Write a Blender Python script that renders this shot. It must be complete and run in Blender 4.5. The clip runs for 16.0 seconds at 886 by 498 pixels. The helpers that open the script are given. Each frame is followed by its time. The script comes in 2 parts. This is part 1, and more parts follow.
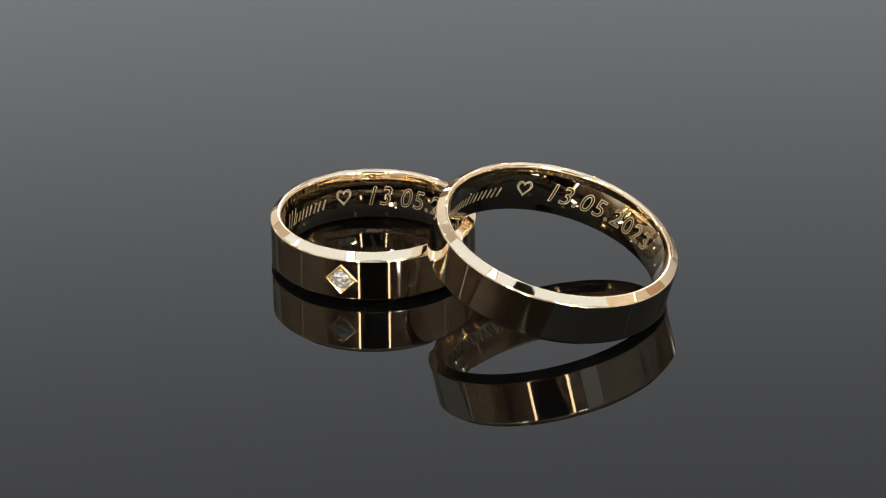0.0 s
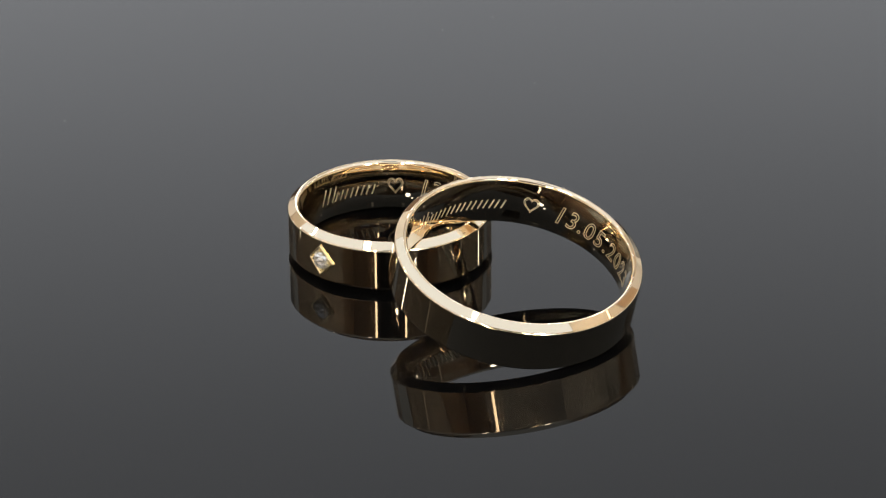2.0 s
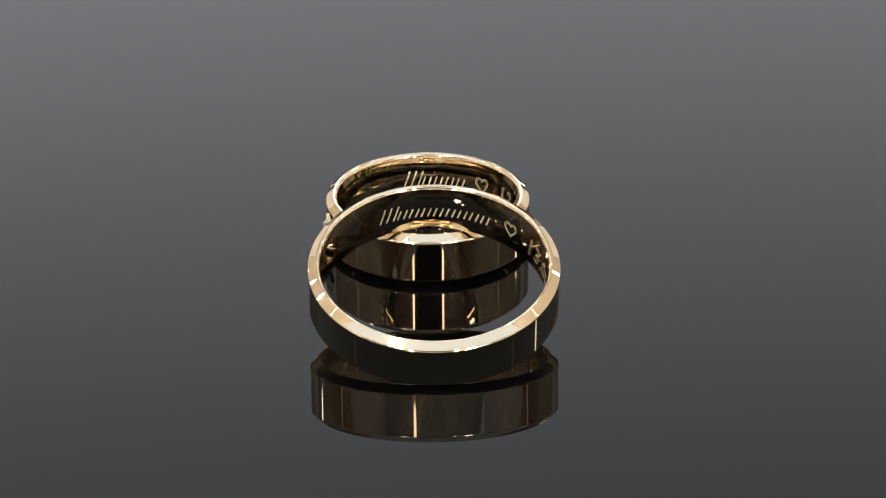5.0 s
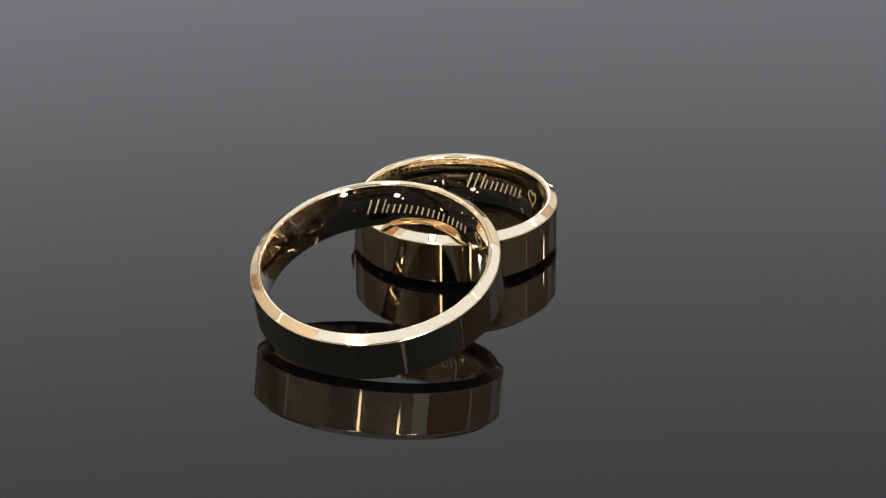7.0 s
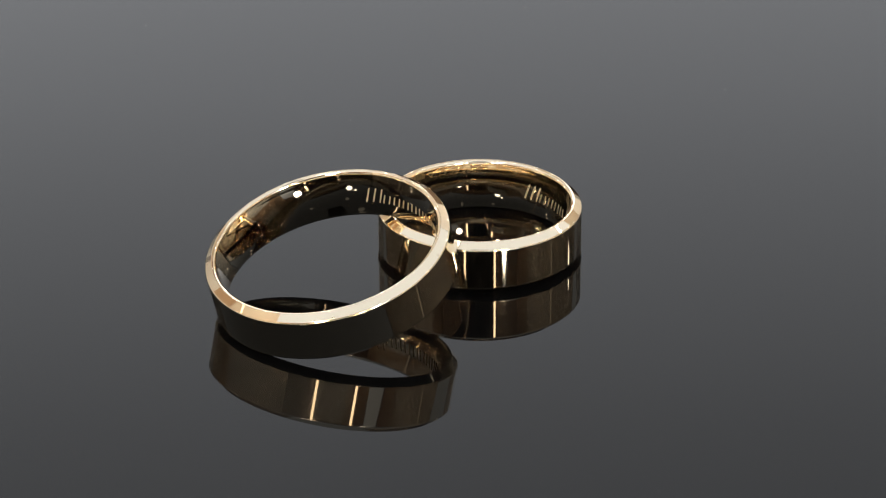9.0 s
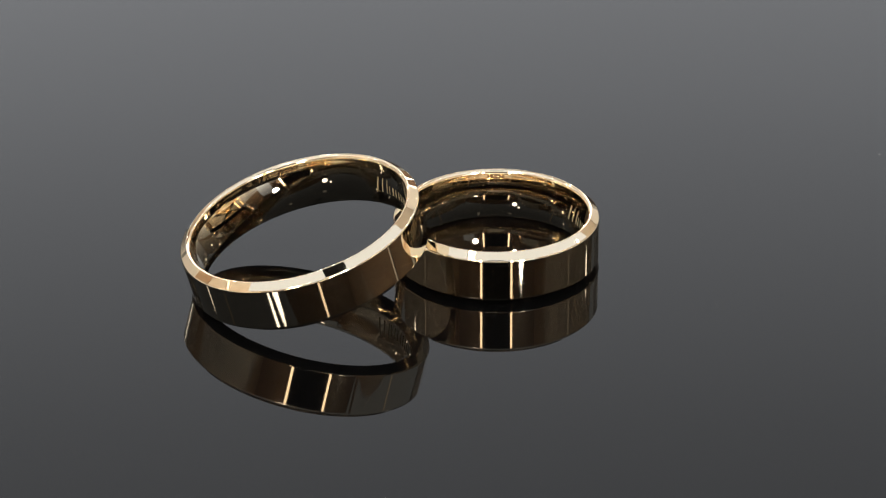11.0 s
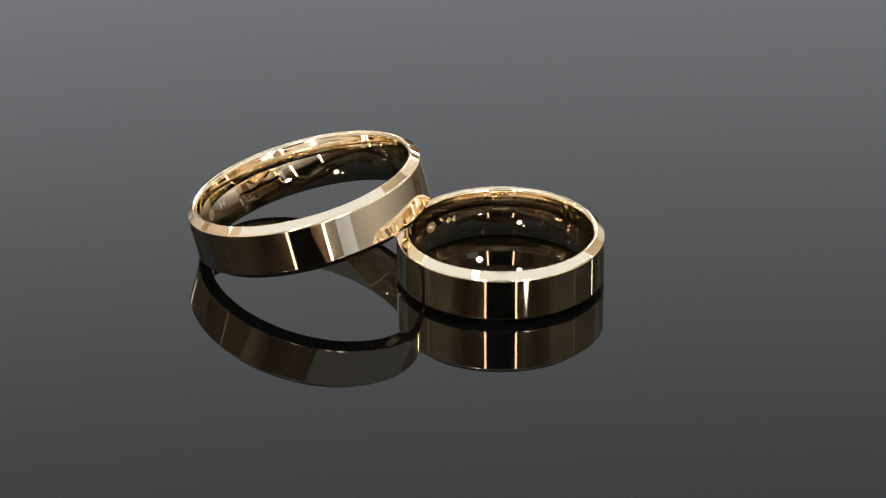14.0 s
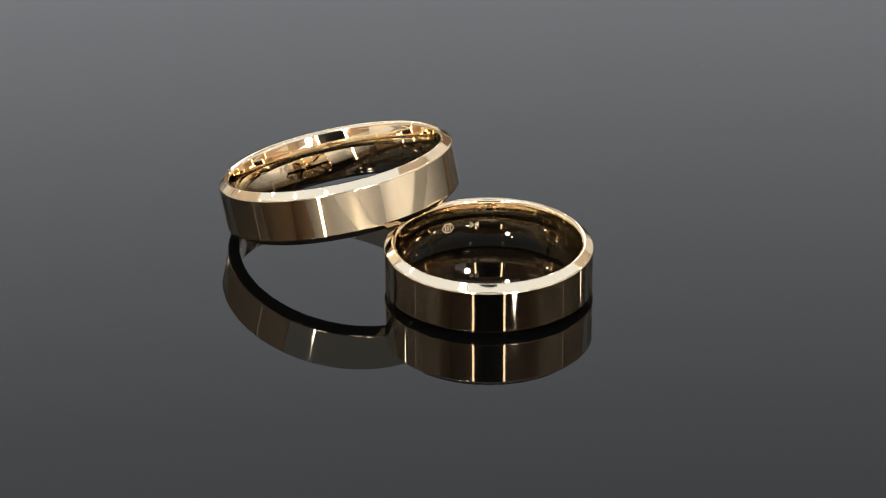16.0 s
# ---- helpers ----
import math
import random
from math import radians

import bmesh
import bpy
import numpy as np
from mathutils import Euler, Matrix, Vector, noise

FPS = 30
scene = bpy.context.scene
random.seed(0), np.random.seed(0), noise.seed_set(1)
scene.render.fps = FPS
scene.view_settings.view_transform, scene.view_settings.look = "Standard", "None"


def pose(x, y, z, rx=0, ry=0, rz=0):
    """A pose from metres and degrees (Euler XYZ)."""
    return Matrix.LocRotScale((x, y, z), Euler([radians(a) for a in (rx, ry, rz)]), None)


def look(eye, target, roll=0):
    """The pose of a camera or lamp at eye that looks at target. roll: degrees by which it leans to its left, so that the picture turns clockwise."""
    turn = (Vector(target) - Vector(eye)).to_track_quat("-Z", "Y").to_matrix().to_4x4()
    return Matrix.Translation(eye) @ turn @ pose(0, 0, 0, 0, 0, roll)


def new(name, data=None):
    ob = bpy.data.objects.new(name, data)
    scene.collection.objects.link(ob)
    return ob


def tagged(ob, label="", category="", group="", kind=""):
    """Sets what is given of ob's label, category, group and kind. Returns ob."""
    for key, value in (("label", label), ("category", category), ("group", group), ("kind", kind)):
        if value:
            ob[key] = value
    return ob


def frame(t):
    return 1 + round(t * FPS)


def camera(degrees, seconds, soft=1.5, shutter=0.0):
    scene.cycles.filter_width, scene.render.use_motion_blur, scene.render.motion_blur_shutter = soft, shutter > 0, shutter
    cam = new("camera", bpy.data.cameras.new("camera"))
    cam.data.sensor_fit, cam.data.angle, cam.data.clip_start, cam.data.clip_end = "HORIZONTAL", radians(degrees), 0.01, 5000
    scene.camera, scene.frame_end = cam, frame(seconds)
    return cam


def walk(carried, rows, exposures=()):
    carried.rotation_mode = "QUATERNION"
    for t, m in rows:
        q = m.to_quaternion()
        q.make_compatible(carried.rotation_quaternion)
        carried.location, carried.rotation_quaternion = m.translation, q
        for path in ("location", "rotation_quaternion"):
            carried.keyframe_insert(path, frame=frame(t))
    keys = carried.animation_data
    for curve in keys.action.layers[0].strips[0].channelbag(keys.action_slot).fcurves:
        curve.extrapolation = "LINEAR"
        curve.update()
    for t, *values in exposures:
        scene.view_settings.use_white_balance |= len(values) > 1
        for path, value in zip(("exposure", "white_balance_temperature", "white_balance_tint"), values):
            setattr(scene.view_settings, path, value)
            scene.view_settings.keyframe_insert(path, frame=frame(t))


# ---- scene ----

MM = 0.001

# ---- camera: stands still, the turntable turns ----
cam = camera(14.6, 16.0, soft=1.12)
EYE = (0.0, -297.30 * MM, 149.06 * MM)
walk(cam, [(0.0, look(EYE, (0, 0, 0), -0.31)), (16.0, look(EYE, (0, 0, 0), -0.31))])

# ---- world: a dark room outside the light box ----
world = bpy.data.worlds.new("dark_room")
scene.world = world
world.use_nodes = True
world.node_tree.nodes["Background"].inputs[0].default_value = (0.02, 0.019, 0.018, 1)
world.node_tree.nodes["Background"].inputs[1].default_value = 0.3
scene.view_settings.exposure = 0.0

# strengths of what glows in the light box
CEILING_GLOW = 0.98
LED_STRIP_GLOW = 42.0
SPOT_GLOW = 170.0
DOWNLIGHT_GLOW = 7.0
DOT_GLOW = 55.0
SEAM_GLOW = 2.5


# ---- materials ----
def material(name):
    m = bpy.data.materials.new(name)
    m.use_nodes = True
    nt = m.node_tree
    nt.nodes.clear()
    out = nt.nodes.new("ShaderNodeOutputMaterial")
    return m, nt, out


def node(nt, kind, **values):
    n = nt.nodes.new(kind)
    for key, value in values.items():
        n.inputs[key.replace("_", " ")].default_value = value
    return n


def gold(name, base, rough, streak=0.0, grain=0.0, metal=1.0):
    """Polished or matt gold; streak: share of the faint polishing haze, drawn out along the ring axis."""
    m, nt, out = material(name)
    coord = nt.nodes.new("ShaderNodeTexCoord")
    p = node(nt, "ShaderNodeBsdfPrincipled", Metallic=metal)
    big = node(nt, "ShaderNodeTexNoise", Scale=180.0, Detail=3.0)
    nt.links.new(coord.outputs["Object"], big.inputs["Vector"])
    tone = nt.nodes.new("ShaderNodeMixRGB")
    tone.inputs[1].default_value = (*base, 1)
    tone.inputs[2].default_value = (base[0] * 0.95, base[1] * 0.94, base[2] * 0.92, 1)
    nt.links.new(big.outputs["Fac"], tone.inputs[0])
    nt.links.new(tone.outputs[0], p.inputs["Base Color"])
    fine = node(nt, "ShaderNodeTexNoise", Scale=2500.0, Detail=4.0)
    nt.links.new(coord.outputs["Object"], fine.inputs["Vector"])
    wear = node(nt, "ShaderNodeMapRange")
    wear.inputs["From Min"].default_value, wear.inputs["From Max"].default_value = 0.35, 0.8
    wear.inputs["To Min"].default_value, wear.inputs["To Max"].default_value = rough, rough * 1.6
    nt.links.new(fine.outputs["Fac"], wear.inputs["Value"])
    nt.links.new(wear.outputs[0], p.inputs["Roughness"])
    if grain:
        bump = node(nt, "ShaderNodeBump", Strength=grain, Distance=0.00003)
        nt.links.new(fine.outputs["Fac"], bump.inputs["Height"])
        nt.links.new(bump.outputs[0], p.inputs["Normal"])
    if streak:
        # the polished surface is very slightly wavy
        waves = node(nt, "ShaderNodeTexNoise", Scale=260.0, Detail=1.0)
        nt.links.new(coord.outputs["Object"], waves.inputs["Vector"])
        wavy = node(nt, "ShaderNodeBump", Strength=1.0, Distance=0.0000025)
        nt.links.new(waves.outputs["Fac"], wavy.inputs["Height"])
        nt.links.new(wavy.outputs[0], p.inputs["Normal"])
        tangent = nt.nodes.new("ShaderNodeTangent")
        tangent.direction_type, tangent.axis = "RADIAL", "Z"
        lines = node(nt, "ShaderNodeBsdfAnisotropic", Roughness=0.16, Anisotropy=0.5, Rotation=0.25)
        lines.inputs["Color"].default_value = (*base, 1)
        nt.links.new(tangent.outputs[0], lines.inputs["Tangent"])
        mix = node(nt, "ShaderNodeMixShader", Fac=streak)
        nt.links.new(p.outputs[0], mix.inputs[1])
        nt.links.new(lines.outputs[0], mix.inputs[2])
        nt.links.new(mix.outputs[0], out.inputs[0])
    else:
        nt.links.new(p.outputs[0], out.inputs[0])
    return m


def plain(name, base, rough, scale=60.0, vary=0.06, ior=1.5, bump_mm=0.0):
    m, nt, out = material(name)
    coord = nt.nodes.new("ShaderNodeTexCoord")
    p = node(nt, "ShaderNodeBsdfPrincipled", Roughness=rough, IOR=ior)
    noise_tex = node(nt, "ShaderNodeTexNoise", Scale=scale, Detail=5.0)
    nt.links.new(coord.outputs["Object"], noise_tex.inputs["Vector"])
    tone = nt.nodes.new("ShaderNodeMixRGB")
    tone.inputs[1].default_value = (*[c * (1 - vary) for c in base], 1)
    tone.inputs[2].default_value = (*[c * (1 + vary) for c in base], 1)
    nt.links.new(noise_tex.outputs["Fac"], tone.inputs[0])
    nt.links.new(tone.outputs[0], p.inputs["Base Color"])
    if bump_mm:
        weave = node(nt, "ShaderNodeTexNoise", Scale=scale * 20, Detail=2.0)
        nt.links.new(coord.outputs["Object"], weave.inputs["Vector"])
        bump = node(nt, "ShaderNodeBump", Strength=0.4, Distance=bump_mm * MM)
        nt.links.new(weave.outputs["Fac"], bump.inputs["Height"])
        nt.links.new(bump.outputs[0], p.inputs["Normal"])
    nt.links.new(p.outputs[0], out.inputs[0])
    return m


def glow(name, colour, strength):
    m, nt, out = material(name)
    e = node(nt, "ShaderNodeEmission", Strength=strength)
    e.inputs["Color"].default_value = (*colour, 1)
    nt.links.new(e.outputs[0], out.inputs[0])
    return m


def backlit(name):
    """Back-lit white acrylic, its glow graded by hand, stronger low down and towards -x, to give the turntable its grey
    gradient; z is the panel's own height in metres.
    """
    m, nt, out = material(name)
    coord = nt.nodes.new("ShaderNodeTexCoord")
    split = nt.nodes.new("ShaderNodeSeparateXYZ")
    nt.links.new(coord.outputs["Object"], split.inputs[0])
    height = node(nt, "ShaderNodeMapRange")
    height.inputs["From Min"].default_value, height.inputs["From Max"].default_value = 0.10, 0.25
    nt.links.new(split.outputs["Z"], height.inputs["Value"])
    ramp = nt.nodes.new("ShaderNodeValToRGB")
    steps = ((0.0, 1.0), (0.25, 0.944), (0.49, 0.82), (0.77, 0.69), (1.0, 0.645))
    ramp.color_ramp.elements[0].position, ramp.color_ramp.elements[1].position = steps[0][0], steps[-1][0]
    for place, value in steps[1:-1]:
        ramp.color_ramp.elements.new(place)
    for element, (place, value) in zip(ramp.color_ramp.elements, steps):
        element.color = (value * 0.965, value * 0.99, value * 1.035, 1)
    nt.links.new(height.outputs[0], ramp.inputs[0])
    across = node(nt, "ShaderNodeMapRange")
    across.inputs["From Min"].default_value, across.inputs["From Max"].default_value = -0.11, 0.11
    across.inputs["To Min"].default_value, across.inputs["To Max"].default_value = 3.12, 2.78
    nt.links.new(split.outputs["X"], across.inputs["Value"])
    e = nt.nodes.new("ShaderNodeEmission")
    nt.links.new(across.outputs[0], e.inputs["Strength"])
    nt.links.new(ramp.outputs[0], e.inputs["Color"])
    nt.links.new(e.outputs[0], out.inputs[0])
    return m


def stone_material():
    m, nt, out = material("diamond")
    g = node(nt, "ShaderNodeBsdfGlass", Roughness=0.0, IOR=2.42)
    g.inputs["Color"].default_value = (0.98, 0.985, 1, 1)
    shine = node(nt, "ShaderNodeBsdfAnisotropic", Roughness=0.02)
    shine.inputs["Color"].default_value = (0.97, 0.98, 1, 1)
    mix = node(nt, "ShaderNodeMixShader", Fac=0.6)
    nt.links.new(g.outputs[0], mix.inputs[1])
    nt.links.new(shine.outputs[0], mix.inputs[2])
    # a share of matt white stands in for the stone's sparkle
    white = node(nt, "ShaderNodeBsdfDiffuse")
    white.inputs["Color"].default_value = (0.9, 0.91, 0.93, 1)
    fire = node(nt, "ShaderNodeMixShader", Fac=0.2)
    nt.links.new(mix.outputs[0], fire.inputs[1])
    nt.links.new(white.outputs[0], fire.inputs[2])
    nt.links.new(fire.outputs[0], out.inputs[0])
    return m


GOLD = gold("polished_gold", (0.92, 0.79, 0.60), 0.03, streak=0.014)
GOLD_SETTING = gold("bright_cut_gold", (0.95, 0.82, 0.52), 0.18, grain=0.3)
ENGRAVED = gold("engraved_gold", (0.62, 0.54, 0.40), 0.55, grain=0.9, metal=0.92)
DIAMOND = stone_material()
BLACK_ACRYLIC = plain("black_acrylic", (0.0015, 0.0015, 0.0016), 0.012, scale=40, vary=0.2, ior=1.17)
DUST = plain("pale_dust", (0.5, 0.48, 0.45), 0.9, scale=4000)
# one lining in three tones, each set for how dark the gold mirrors it
LINING = plain("brown_lining", (0.42, 0.285, 0.18), 0.85, scale=25, bump_mm=0.2)
DARK_LINING = plain("dark_brown_lining", (0.19, 0.12, 0.075), 0.85, scale=25, bump_mm=0.2)
PALE_LINING = plain("pale_lining", (0.64, 0.55, 0.45), 0.85, scale=25, bump_mm=0.2)
CARD_WHITE = plain("white_card", (0.82, 0.805, 0.78), 0.7, scale=30, bump_mm=0.1)
CARD_GREY = plain("pale_grey_card", (0.70, 0.68, 0.65), 0.7, scale=30, bump_mm=0.1)
FLOOR_WHITE = plain("grey_floor_sheet", (0.135, 0.13, 0.122), 0.6, scale=25, bump_mm=0.1)
DARK_METAL = plain("black_lamp_body", (0.02, 0.02, 0.02), 0.4, scale=90)
CEILING_LIGHT = glow("lit_diffuser", (0.94, 1.0, 1.07), CEILING_GLOW)
FRONT_LIGHT = glow("lit_front_diffuser", (0.96, 1.0, 1.06), 1.7)
STRIP_LIGHT = glow("warm_led_strip", (1.0, 0.8, 0.56), LED_STRIP_GLOW)
SPOT_LIGHT = glow("led_spot", (1.0, 0.97, 0.88), SPOT_GLOW)
DOWNLIGHT = glow("led_downlight", (1.0, 0.97, 0.9), DOWNLIGHT_GLOW)
DOT_LIGHT = glow("led_dot", (1.0, 0.93, 0.8), DOT_GLOW)
SEAM_LIGHT = glow("seam_light", (1.0, 0.85, 0.66), SEAM_GLOW)
BACK_LIT = backlit("backlit_acrylic")


# ---- mesh helpers ----
def finish(bm, name, mat, smooth=False):
    bmesh.ops.recalc_face_normals(bm, faces=bm.faces[:])
    mesh = bpy.data.meshes.new(name)
    for f in bm.faces:
        f.smooth = smooth
    bm.to_mesh(mesh)
    bm.free()
    mesh.materials.append(mat)
    return mesh


def part(name, bm, mat, parent, label="", smooth=False):
    ob = new(name, finish(bm, name, mat, smooth))
    ob.parent = parent
    if label:
        ob["label"] = label
    return ob


def box_bm(lo, hi, bevel=0.0):
    bm = bmesh.new()
    bmesh.ops.create_cube(bm, size=1.0)
    for v in bm.verts:
        v.co = Vector([lo[k] + (v.co[k] + 0.5) * (hi[k] - lo[k]) for k in range(3)])
    if bevel:
        bmesh.ops.bevel(bm, geom=bm.edges[:], offset=bevel, segments=2, affect="EDGES")
    return bm


def add_box(bm, lo, hi):
    corners = [bm.verts.new((x, y, z)) for x in (lo[0], hi[0]) for y in (lo[1], hi[1]) for z in (lo[2], hi[2])]
    for quad in ((0, 1, 3, 2), (4, 6, 7, 5), (0, 4, 5, 1), (2, 3, 7, 6), (0, 2, 6, 4), (1, 5, 7, 3)):
        bm.faces.new([corners[k] for k in quad])


def lathe(profile, sharp, segments, closed=True):
    """Turns (r, z) points round z; sharp: indices of points whose circle is a crisp edge."""
    bm = bmesh.new()
    rings = []
    for r, z in profile:
        rings.append([bm.verts.new((r * math.cos(a), r * math.sin(a), z))
                      for a in (2 * math.pi * k / segments for k in range(segments))])
    count = len(profile)
    for k in range(count if closed else count - 1):
        low, high = rings[k], rings[(k + 1) % count]
        for j in range(segments):
            bm.faces.new((low[j], low[(j + 1) % segments], high[(j + 1) % segments], high[j]))
    bm.edges.ensure_lookup_table()
    for k in sharp:
        for j in range(segments):
            e = bm.edges.get((rings[k][j], rings[k][(j + 1) % segments]))
            if e:
                e.smooth = False
    return bm


# ---- the light box round the turntable ----
X, Y_FRONT, Y_BACK, TOP, T = 0.30, -0.335, 0.35, 0.345, 0.012
Y_SLOPE, Z_SLOPE, Y_DARK = -0.26, 0.26, 0.13
SLOT, SLOT_LOW, SLOT_TOP = 0.088, 0.08, 0.205
FLOOR_Z = -0.006
LIP = 0.07


def structure(name, bm, mat, label, category="wall"):
    return tagged(new(name, finish(bm, name, mat)), label, category, kind="structure")


structure("floor", box_bm((-X, Y_FRONT, FLOOR_Z - 0.012), (X, Y_BACK, FLOOR_Z)), FLOOR_WHITE, "grey sheet floor of the photo light box", "floor")
structure("wall_back", box_bm((-X, Y_BACK, FLOOR_Z - 0.012), (X, Y_BACK + T, TOP)), DARK_LINING, "dark brown lined wall behind the turntable")
# unseen white reflectors, added so the bevels mirror something pale
for side, name in ((-1, "back_reflector_left"), (1, "back_reflector_right")):
    lo, hi = sorted((side * 0.132, side * (X - 0.004)))
    structure(name, box_bm((lo, Y_BACK - 0.003, FLOOR_Z), (hi, Y_BACK, TOP - 0.003)), CARD_WHITE, "added white reflector card beside the light panel", "card")
# pale overlays added on the side walls to brighten the bevels' reflections
for side, name in ((-1, "side_reflector_left"), (1, "side_reflector_right")):
    lo, hi = sorted((side * X, side * (X - 0.003)))
    bm = box_bm((lo, -0.215, LIP + 0.002), (hi, Y_BACK - 0.006, 0.184))
    for v in bm.verts:
        if v.co.y < 0:
            v.co.z = 0.243 if v.co.z > 0.1 else 0.14
    structure(name, bm, PALE_LINING, "added pale reflector along the side wall", "lining")
structure("backdrop_panel", box_bm((-0.13, Y_BACK - 0.004, 0.111), (0.13, Y_BACK, 0.25)), BACK_LIT, "back-lit white acrylic panel on the back wall", "light panel")
for side, name in ((-1, "wall_left"), (1, "wall_right")):
    lo, hi = sorted((side * X, side * (X + T)))
    structure(name, box_bm((lo, Y_FRONT - T, FLOOR_Z - 0.012), (hi, Y_BACK + T, TOP)), LINING, "fabric lined side wall of the light box")
bm = bmesh.new()
add_box(bm, (-X, Y_FRONT - T, FLOOR_Z - 0.012), (-SLOT, Y_FRONT, Z_SLOPE))
add_box(bm, (SLOT, Y_FRONT - T, FLOOR_Z - 0.012), (X, Y_FRONT, Z_SLOPE))
add_box(bm, (-SLOT, Y_FRONT - T, SLOT_TOP), (SLOT, Y_FRONT, Z_SLOPE))
add_box(bm, (-SLOT, Y_FRONT - T, FLOOR_Z - 0.012), (SLOT, Y_FRONT, SLOT_LOW))
structure("wall_front", bm, LINING, "lined front wall with an open slot")
structure("front_diffuser", box_bm((0.175, Y_FRONT + 0.0035, 0.03), (X - 0.004, Y_FRONT + 0.0065, 0.152)), FRONT_LIGHT, "lit white diffuser low on the front wall", "diffuser")
# a pale reflector, added along the foot of the front and side walls, lightens the bands
structure("foot_reflector_front", box_bm((-X + 0.003, Y_FRONT, FLOOR_Z), (X - 0.003, Y_FRONT + 0.003, LIP)), CARD_GREY, "added low pale grey reflector card along the front wall", "card")
for side, name in ((-1, "foot_reflector_left"), (1, "foot_reflector_right")):
    lo, hi = sorted((side * X, side * (X - 0.003)))
    structure(name, box_bm((lo, Y_FRONT, FLOOR_Z), (hi, Y_BACK - 0.006, LIP)), CARD_GREY, "added low pale grey reflector card along the side wall", "card")


def slope_box(bm, x0, x1, s0, s1):
    """A piece of the sloping diffuser between front wall and ceiling; s runs from 0 at its foot to 1 at its head."""
    corners = []
    for x in (x0, x1):
        for s in (s0, s1):
            y, z = Y_FRONT + (Y_SLOPE - Y_FRONT) * s, Z_SLOPE + (TOP - Z_SLOPE) * s
            corners += [bm.verts.new((x, y, z)), bm.verts.new((x, y - T * 0.7, z + T * 0.7))]
    for quad in ((0, 1, 3, 2), (4, 6, 7, 5), (0, 4, 5, 1), (2, 3, 7, 6), (0, 2, 6, 4), (1, 5, 7, 3)):
        bm.faces.new([corners[k] for k in quad])


# lit diffusers also run along the top of the side walls
for side, name in ((-1, "diffuser_left"), (1, "diffuser_right")):
    lo, hi = sorted((side * X, side * (X - 0.004)))
    bm = box_bm((lo, -0.30, 0.185), (hi, 0.345, TOP - 0.002))
    for v in bm.verts:
        if v.co.y < 0 and v.co.z < 0.2:
            v.co.z = 0.255
    structure(name, bm, CEILING_LIGHT, "lit white diffuser along the side wall", "diffuser")
bm = bmesh.new()
slope_box(bm, -X, X, 0.0, 1.0)
structure("wall_slope", bm, CEILING_LIGHT, "lit sloping white diffuser above the front wall")
# the ceiling diffuser has a dark opening in front of the turntable
HX, HY0, HY1 = 0.042, -0.215, -0.125
bm = bmesh.new()
add_box(bm, (-X, Y_SLOPE, TOP), (-HX, Y_DARK, TOP + T))
add_box(bm, (HX, Y_SLOPE, TOP), (X, Y_DARK, TOP + T))
add_box(bm, (-HX, Y_SLOPE, TOP), (HX, HY0, TOP + T))
add_box(bm, (-HX, HY1, TOP), (HX, Y_DARK, TOP + T))
structure("ceiling", bm, CEILING_LIGHT, "lit white diffuser ceiling with a dark opening", "ceiling")
structure("ceiling_back", box_bm((-X, Y_DARK, TOP), (X, Y_BACK + T, TOP + T)), PALE_LINING, "unlit lined back of the ceiling", "ceiling")


def led_strip(x, y, z0, z1, width, mat, name, label, turn=0):
    """An upright metal channel with a glowing cover, facing the turntable."""
    strip = tagged(new(name), label, "light strip", group="upright light strips")
    strip.matrix_basis = pose(x, y, 0, 0, 0, turn)
    part("channel", box_bm((-width * 0.65, -0.006, z0 - 0.004), (width * 0.65, 0.0, z1 + 0.004)), DARK_METAL, strip, "black metal channel")
    part("cover", box_bm((-width / 2, 0.0, z0), (width / 2, 0.004, z1), 0.001), mat, strip, "glowing warm white cover")


led_strip(-SLOT - 0.008, Y_FRONT + 0.006, 0.006, 0.203, 0.012, STRIP_LIGHT, "led_strip", "warm white upright light strip beside the front slot")
led_strip(SLOT + 0.008, Y_FRONT + 0.006, 0.03, 0.203, 0.012, STRIP_LIGHT, "led_strip", "warm white upright light strip beside the front slot")
led_strip(-X + 0.006, -0.02, 0.05, 0.30, 0.008, SEAM_LIGHT, "seam_light", "thin dim light strip on the side wall seam", -90)
led_strip(X - 0.006, -0.02, 0.05, 0.30, 0.008, SEAM_LIGHT, "seam_light", "thin dim light strip on the side wall seam", 90)


def spot_lamp(x, y, z, radius, lit, label):
    """A small round lamp: a black can with a glowing lens, hung inside the light box."""
    lamp = tagged(new("spot_lamp"), label, "lamp", group="spot lamps")
    lamp.matrix_basis = look((x, y, z), (0, 0, 0))
    can = lathe([(0.0001, 0.03), (radius * 1.15, 0.03), (radius * 1.15, 0.0), (radius, 0.0), (radius, 0.004), (0.0001, 0.004)],
                (1, 2, 3, 4), 32, closed=False)
    part("can", can, DARK_METAL, lamp, "black can", True)
    part("lens", lathe([(0.0001, -0.002), (radius * 0.7, -0.0012), (radius * 0.97, 0.001), (0.0001, 0.003)], (2,), 32, closed=False),
         lit, lamp, "bright white lens", True)


spot_lamp(-0.137, -0.287, 0.236, 0.020, SPOT_LIGHT, "round white spot lamp above the front wall")
spot_lamp(-0.166, -0.262, 0.262, 0.008, SPOT_LIGHT, "small round white spot lamp under the sloping diffuser")
spot_lamp(0.150, -0.295, 0.1345, 0.024, SPOT_LIGHT, "round white spot lamp before the front wall")
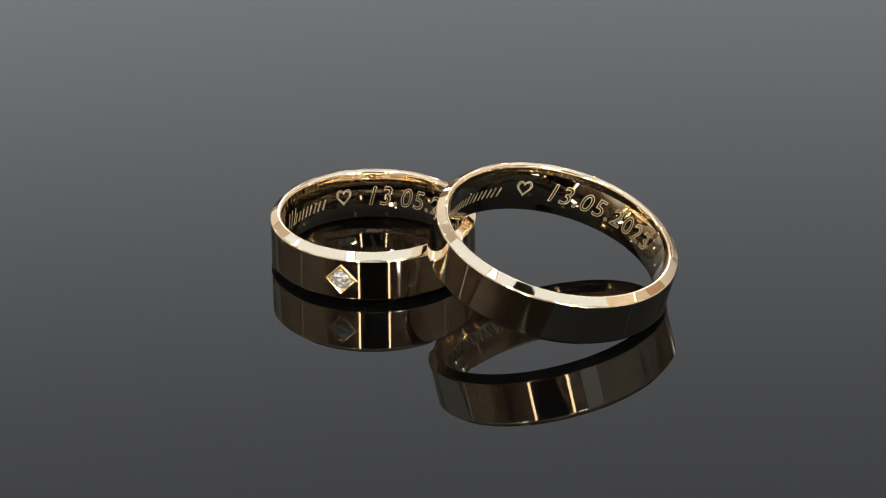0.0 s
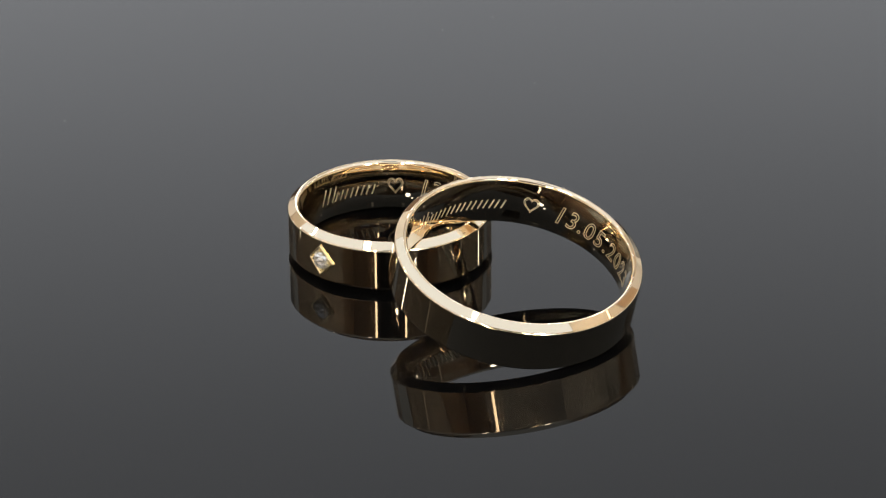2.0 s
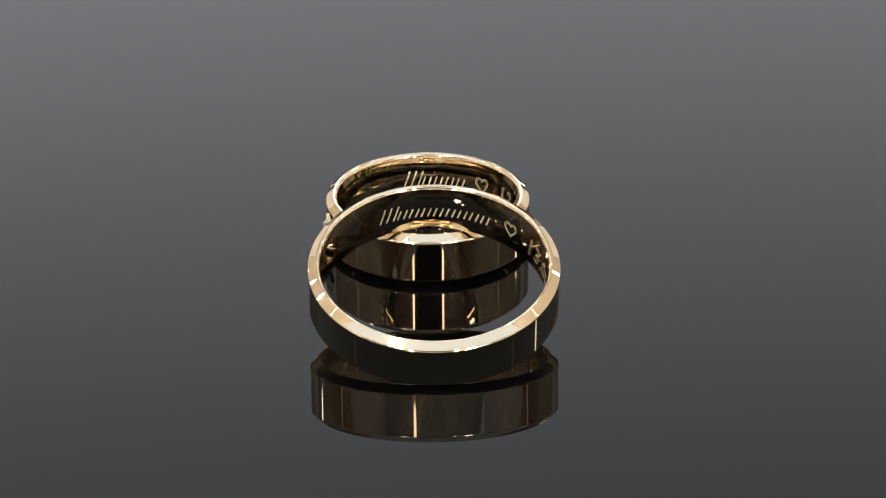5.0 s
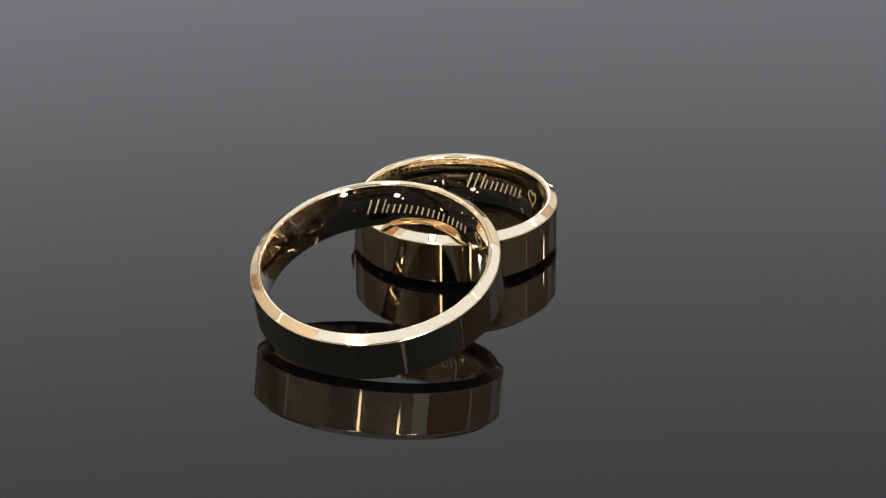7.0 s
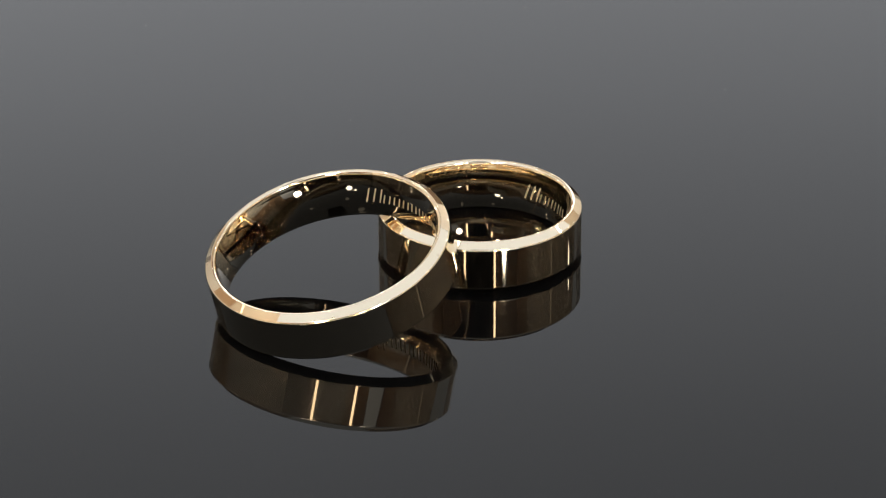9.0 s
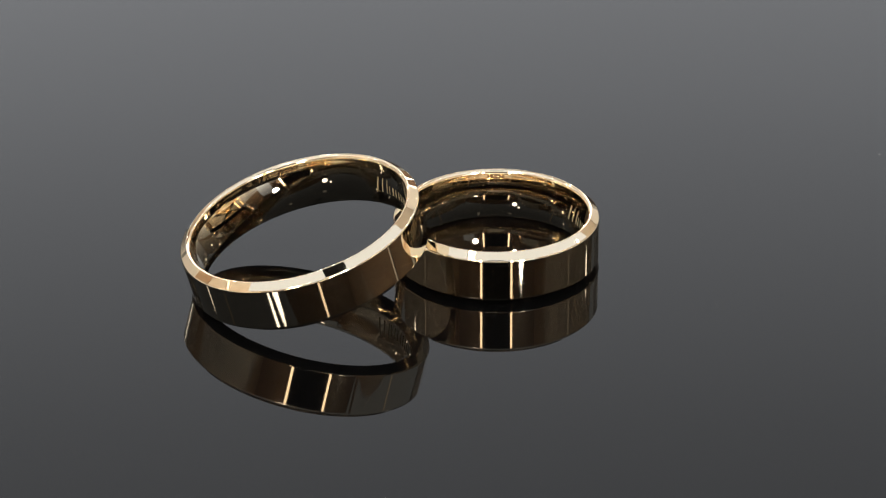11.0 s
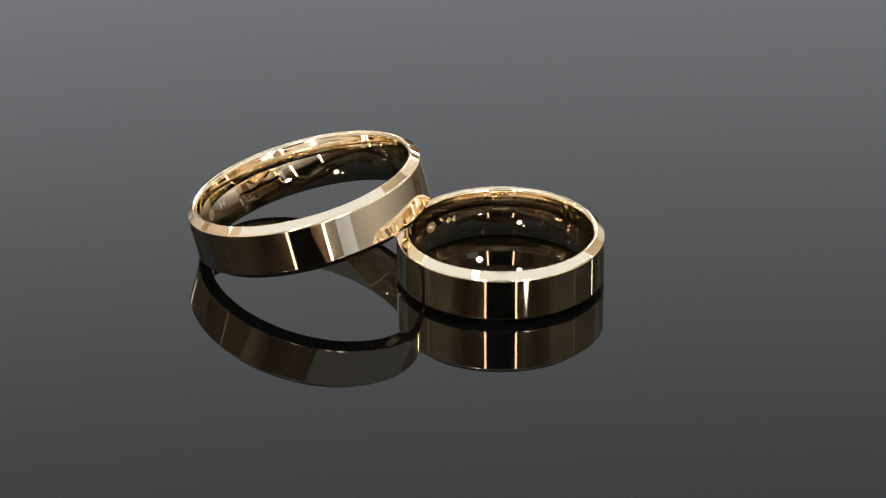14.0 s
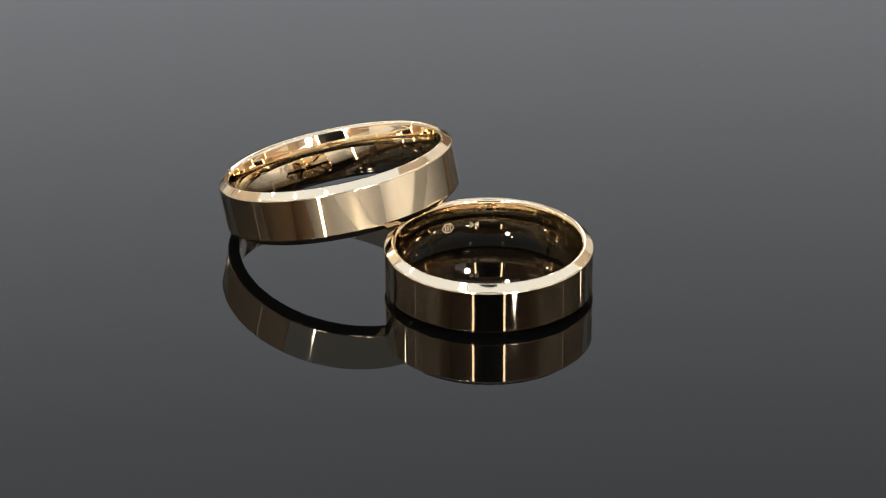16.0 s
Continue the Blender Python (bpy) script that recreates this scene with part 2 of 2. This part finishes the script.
# the lamps under the ceiling
for x, y, z, radius in ((-0.104, -0.098, 0.336, 0.018), (-0.095, -0.250, 0.326, 0.014), (0.130, -0.255, 0.322, 0.011),
                        (-0.12, 0.026, 0.338, 0.007), (0.12, 0.026, 0.338, 0.007)):
    spot_lamp(x, y, z, radius, DOWNLIGHT, "small round downlight under the lit ceiling")
# small lamps along the rear walls
for x, y, z in ((-0.27, 0.10, 0.235), (0.27, 0.12, 0.225), (-0.24, 0.18, 0.29), (0.24, 0.20, 0.27), (-0.172, 0.262, 0.325), (0.172, 0.262, 0.325),
                (0.288, 0.21, 0.13), (-0.288, 0.245, 0.095), (-0.288, 0.07, 0.165), (-0.05, 0.335, 0.275), (0.06, 0.335, 0.275), (-0.225, 0.06, 0.315), (0.225, 0.06, 0.315),
                (-0.09, 0.338, 0.055), (0.09, 0.338, 0.055), (-0.20, 0.338, 0.16), (0.21, 0.338, 0.17), (-0.03, 0.338, 0.085), (0.035, 0.338, 0.085),
                (-0.288, 0.16, 0.15), (0.288, 0.15, 0.16)):
    spot_lamp(x, y, z, 0.005, DOT_LIGHT, "tiny warm white lamp on the wall of the light box")

# ---- the turntable ----
AXIS = (-0.787 * MM, -4.660 * MM, 0.0)
turntable = tagged(new("turntable"), "round glossy black acrylic turntable under the rings", "turntable")
part("disc", lathe([(0.00001, 0.0), (0.091, 0.0), (0.092, -0.0008), (0.092, -0.0035), (0.0915, -0.004), (0.00001, -0.004)],
                   (1, 2, 3, 4), 128, closed=False), BLACK_ACRYLIC, turntable, "glossy black acrylic disc", True)
part("base", lathe([(0.00001, -0.004), (0.07, -0.004), (0.071, -0.0045), (0.071, -0.006), (0.00001, -0.006)], (1, 3), 96, closed=False),
     DARK_METAL, turntable, "black base", True)
rng = random.Random(7)
bm = bmesh.new()
for k in range(34):
    a, r, s = rng.uniform(0, 6.283), 0.07 * math.sqrt(rng.random()), rng.uniform(0.015, 0.035) * MM
    if math.hypot(r * math.cos(a) - 2 * MM, r * math.sin(a)) < 0.024:
        continue
    m = Matrix.LocRotScale((r * math.cos(a), r * math.sin(a), s * 0.3), Euler((0, 0, rng.uniform(0, 6))), (s * rng.uniform(0.7, 2.0), s, s * 0.3))
    bmesh.ops.create_icosphere(bm, subdivisions=1, radius=1.0, matrix=m)
tagged(part("dust", bm, DUST, turntable, "scattered pale dust specks"), kind="stuff")


# ---- the rings ----
CHAMFER_Z, CHAMFER_R, WALL = 0.61, 0.73, 1.38


INNER_CURVE = 9.5


def inner_radius(radius, off):
    """The inside is slightly domed, narrowest at mid-height; off: millimetres from there."""
    return radius - WALL + off * off / (2 * INNER_CURVE)


def band_profile(radius, height):
    """Flat outside, wide bevels, domed inside with rounded edges; millimetres from the bottom, r outwards."""
    edge_z, rim_r = height - CHAMFER_Z, radius - CHAMFER_R
    half = [(radius, height / 2), (radius, edge_z - 0.125), (radius, edge_z - 0.112), (radius - 0.011, edge_z - 0.045), (radius - 0.045, edge_z + 0.018), (radius - 0.105, edge_z + 0.078),
            (radius - 0.115, edge_z + 0.086), (rim_r + 0.022, height - 0.020), (rim_r + 0.015, height - 0.014), (rim_r - 0.02, height),
            (rim_r - 0.05, height - 0.003)]
    end = inner_radius(radius, height / 2 - 0.40)
    start = rim_r - 0.05
    for k in range(1, 7):
        a = math.pi / 2 * k / 6
        half.append((start + (end - start) * math.sin(a) ** 1.2, height - 0.003 - 0.397 * (1 - math.cos(a))))
    for k in range(1, 11):
        off = (height / 2 - 0.40) * (1 - k / 10)
        half.append((inner_radius(radius, off), height / 2 + off))
    low = [(r, height - z) for r, z in half[1:-1]]
    return half + low[::-1]


def make_band(name, radius, height, parent):
    bm = lathe([(r * MM, z * MM) for r, z in band_profile(radius, height)], (), 288)
    return part(name, bm, GOLD, parent, "polished yellow gold band with bevelled edges", True)


def on_cylinder(bm, radius, height, start):
    """Bends a flat drawing (x along, y up, z proud, millimetres) onto the inside of a ring; start in degrees, reading clockwise from above."""
    for v in bm.verts:
        a = radians(start) - v.co.x / radius
        r = radius + v.co.y ** 2 / (2 * INNER_CURVE) - v.co.z
        v.co = Vector((r * math.cos(a), r * math.sin(a), height + v.co.y)) * MM


def tube_path(bm, points, width, closed=True):
    """A flat raised line through 2D points."""
    n = len(points)
    pts = [Vector(p) for p in points]
    inner, outer = [], []
    for k in range(n):
        before = pts[(k - 1) % n] if closed or k else pts[k]
        after = pts[(k + 1) % n] if closed or k < n - 1 else pts[k]
        d = (after - before).normalized()
        side = Vector((-d.y, d.x)) * width / 2
        inner.append(bm.verts.new((*(pts[k] + side), 0.012)))
        outer.append(bm.verts.new((*(pts[k] - side), 0.012)))
    for k in range(n if closed else n - 1):
        j = (k + 1) % n
        bm.faces.new((inner[k], inner[j], outer[j], outer[k]))


def text_bm(text, size, shear, line):
    """The built-in letters as engraved outlines, flat, millimetres, starting at x = 0 and centred on y."""
    curve = bpy.data.curves.new("letters", "FONT")
    curve.body, curve.size, curve.shear, curve.fill_mode = text, size, shear, "NONE"
    curve.space_character = 1.12
    curve.bevel_depth, curve.bevel_resolution, curve.resolution_u = line, 0, 5
    ob = new("letters", curve)
    bpy.context.view_layer.update()
    mesh = bpy.data.meshes.new_from_object(ob.evaluated_get(bpy.context.evaluated_depsgraph_get()))
    bm = bmesh.new()
    bm.from_mesh(mesh)
    bpy.data.objects.remove(ob)
    bpy.data.meshes.remove(mesh)
    bpy.data.curves.remove(curve)
    long_edges = [e for e in bm.edges if e.calc_length() > 0.2]
    bmesh.ops.subdivide_edges(bm, edges=long_edges, cuts=8)
    x0, y0 = min(v.co.x for v in bm.verts), min(v.co.y for v in bm.verts)
    y1 = max(v.co.y for v in bm.verts)
    for v in bm.verts:
        v.co = Vector((v.co.x - x0, v.co.y - (y0 + y1) / 2, 0.004 + v.co.z * 0.3))
    return bm


def stretch(bm, length):
    span = max(v.co.x for v in bm.verts)
    for v in bm.verts:
        v.co.x *= length / span
    return bm


def heart_points(size):
    pts = []
    for k in range(48):
        t = 2 * math.pi * k / 48
        pts.append((size / 32 * 16 * math.sin(t) ** 3,
                    size / 32 * (13 * math.cos(t) - 5 * math.cos(2 * t) - 2 * math.cos(3 * t) - math.cos(4 * t) + 2)))
    return pts


def engrave(ring, inner, height, name_span, heart_at, date_span, marks, letters):
    """Name (as bars), heart, date and two hallmarks on the inside of a ring."""
    mid = height / 2
    r = inner - 0.006
    # the name: a plain slanting bar for each letter, the first one taller
    start, end = name_span
    length = radians(start - end) * r
    pitch = length / (letters + 0.5)
    for k in range(letters):
        x0 = 0 if k == 0 else pitch * (k + 0.5)
        wide = pitch * (1.2 if k == 0 else 0.66)
        y0, y1 = -0.70, (0.90 if k == 0 else 0.30)
        for f in ((0.0, 0.5, 1.0) if k == 0 else (0.1, 0.9)):
            bm = bmesh.new()
            x = x0 + wide * f
            tube_path(bm, [(x + y * 0.35, y) for y in (y0, (y0 + y1) / 2, y1)], 0.15, closed=False)
            on_cylinder(bm, r, mid, start)
            part("engraved_bar", bm, ENGRAVED, ring, "short engraved stroke, matt gold")
    bm = bmesh.new()
    tube_path(bm, [(0.88 * x, 1.1 * y) for x, y in heart_points(1.65)], 0.10)
    tube_path(bm, [(0.88 * x, 1.1 * y) for x, y in heart_points(1.32)], 0.05)
    on_cylinder(bm, r, mid + 0.08, heart_at)
    part("engraved_heart", bm, ENGRAVED, ring, "engraved outline heart, matt gold")
    start, end = date_span
    bm = stretch(text_bm("13.05.2023", 2.85, 0.30, 0.042), radians(start - end) * r)
    on_cylinder(bm, r, mid, start)
    part("engraved_date", bm, ENGRAVED, ring, "engraved date in outlined digits, matt gold")
    hexagon, bow = marks
    bm = bmesh.new()
    tube_path(bm, [(0.62 * math.cos(radians(60 * k)), 0.5 * math.sin(radians(60 * k))) for k in range(6)], 0.09)
    for x in (-0.25, 0.0, 0.25):
        tube_path(bm, [(x, -0.26), (x, 0.0), (x, 0.26)], 0.12, closed=False)
    on_cylinder(bm, r, mid + 0.1, hexagon)
    part("hallmark", bm, ENGRAVED, ring, "small stamped six-sided hallmark")
    bm = bmesh.new()
    for s in (-1, 1):
        corners = [bm.verts.new((s * x, y, 0.012)) for x, y in ((0.42, -0.36), (0.42, 0.36), (0.05, 0.08), (0.05, -0.08))]
        bm.faces.new(corners)
    on_cylinder(bm, r, mid + 0.1, bow)
    part("hallmark", bm, ENGRAVED, ring, "small stamped bow-shaped hallmark")


def brilliant(radius):
    """A round stone seen from its crown: small table, two rows of steep facets, girdle and pavilion; its face looks along +x."""
    bm = bmesh.new()
    rings = []
    for count, r, x, turn in ((8, 0.34, 0.40, 0.0), (8, 0.60, 0.33, 22.5), (16, 0.84, 0.17, 11.25), (16, 1.0, 0.0, 0.0)):
        rings.append([bm.verts.new((x, r * math.cos(radians(360 / count * k + turn)), r * math.sin(radians(360 / count * k + turn)))) for k in range(count)])
    tip = bm.verts.new((-0.5, 0, 0))
    middle = bm.verts.new((0.36, 0.03, 0.02))
    for k in range(8):
        n = (k + 1) % 8
        bm.faces.new((rings[0][k], rings[0][n], middle))
        bm.faces.new((rings[0][k], rings[1][k], rings[0][n]))
        bm.faces.new((rings[0][n], rings[1][k], rings[1][n]))
        bm.faces.new((rings[1][k], rings[2][2 * k + 1], rings[2][(2 * k + 2) % 16]))
        bm.faces.new((rings[1][k], rings[2][(2 * k + 2) % 16], rings[1][n]))
        bm.faces.new((rings[2][(2 * k + 2) % 16], rings[2][(2 * k + 3) % 16], rings[1][n]))
    for k in range(16):
        n = (k + 1) % 16
        bm.faces.new((rings[2][k], rings[3][k], rings[3][n]))
        bm.faces.new((rings[2][k], rings[3][n], rings[2][n]))
        bm.faces.new((rings[3][k], tip, rings[3][n]))
    sparkle = random.Random(3)
    for v in bm.verts:
        v.co.x += sparkle.uniform(-0.11, 0.11)
        v.co *= radius
    return bm


def stone_setting(ring, radius, height, degrees, tilt=0):
    """A lozenge of bright gold, sunk in its middle, with one small brilliant."""
    turn = Matrix.Rotation(radians(degrees), 4, "Z") @ Matrix.Translation((radius * MM, 0, height * MM)) @ Matrix.Rotation(radians(tilt), 4, "X")
    bm = bmesh.new()
    levels = ((1.56, -0.25), (1.54, 0.12), (1.46, 0.20), (1.34, 0.20), (1.06, 0.05), (0.02, 0.04))
    rings = []
    for half, proud in levels:
        ring_pts = []
        for k in range(4):
            for f in (0.0, 0.25, 0.5, 0.75):
                a = Vector((math.cos(radians(90 * k)), math.sin(radians(90 * k)) * 1.03))
                b = Vector((math.cos(radians(90 * k + 90)), math.sin(radians(90 * k + 90)) * 1.03))
                p = a.lerp(b, f) * half
                sag = radius - math.sqrt(radius * radius - p.x * p.x)
                ring_pts.append(bm.verts.new(((proud - sag) * MM, p.x * MM, p.y * MM)))
        rings.append(ring_pts)
    for low, high in zip(rings, rings[1:]):
        for k in range(16):
            bm.faces.new((low[k], low[(k + 1) % 16], high[(k + 1) % 16], high[k]))
    bm.faces.new(rings[-1])
    bm.transform(turn)
    setting = part("stone_setting", bm, GOLD_SETTING, ring, "bright-cut yellow gold lozenge setting")
    bm = brilliant(0.92 * MM)
    bm.transform(turn @ Matrix.Translation((0.10 * MM, 0, 0)))
    part("diamond", bm, DIAMOND, setting, "small clear round brilliant")
    for y, z in ((1, 0), (-1, 0), (0, 1), (0, -1)):
        bm = bmesh.new()
        bmesh.ops.create_uvsphere(bm, u_segments=10, v_segments=6, radius=0.13 * MM)
        bm.transform(turn @ Matrix.Translation((0.13 * MM, 0.96 * y * MM, 0.96 * z * MM)))
        part("prong", bm, GOLD_SETTING, setting, "tiny gold prong", True)


RA, HA = 9.80, 5.234
RB, HB = 11.483, 5.270
lady_ring = tagged(new("wedding_ring"), "polished yellow gold wedding ring with a small diamond, lying flat", "ring", "pair of wedding rings")
make_band("band", RA, HA, lady_ring)
engrave(lady_ring, RA - WALL, HA, (164, 122), 111.0, (94, 14), (310, 292), 5)
stone_setting(lady_ring, RA, HA / 2 - 0.05, -107.0)
man_ring = tagged(new("wedding_ring"), "larger polished yellow gold wedding ring leaning on the other", "ring", "pair of wedding rings")
make_band("band", RB, HB, man_ring)
engrave(man_ring, RB - WALL, HB, (178 + 28.38, 117 + 28.38), 105.2 + 28.38, (90.8 + 28.38, 24.6 + 28.38), (334 + 28.38, 320 + 28.38), 9)

# ---- how they lie on the turntable at the start ----
LADY_AT = (-5.824, 2.650)
MAN_AT, LEAN, LEAN_TO = (10.364, -6.129), 14.608, -28.38
low = math.radians(LEAN)
MAN_Z = max((RB - CHAMFER_R) * math.sin(low), RB * math.sin(low) - CHAMFER_Z * math.cos(low))
LADY_REST = Matrix.Translation((LADY_AT[0] * MM, LADY_AT[1] * MM, 0.01 * MM))
MAN_REST = Matrix.Translation((MAN_AT[0] * MM, MAN_AT[1] * MM, MAN_Z * MM)) @ \
    Matrix.Rotation(radians(LEAN_TO), 4, "Z") @ Matrix.Rotation(radians(LEAN), 4, "Y")


def motions():
    """The turntable turns clockwise at about 12 degrees a second and carries both rings."""
    for thing, rest in ((turntable, Matrix.Identity(4)), (lady_ring, LADY_REST), (man_ring, MAN_REST)):
        rows = []
        for k in range(33):
            t = k / 2
            turn = -(11.88 * t + 0.0125 * t * t)
            rows.append((t, Matrix.Translation(AXIS) @ Matrix.Rotation(radians(turn), 4, "Z") @ rest))
        walk(thing, rows)


motions()
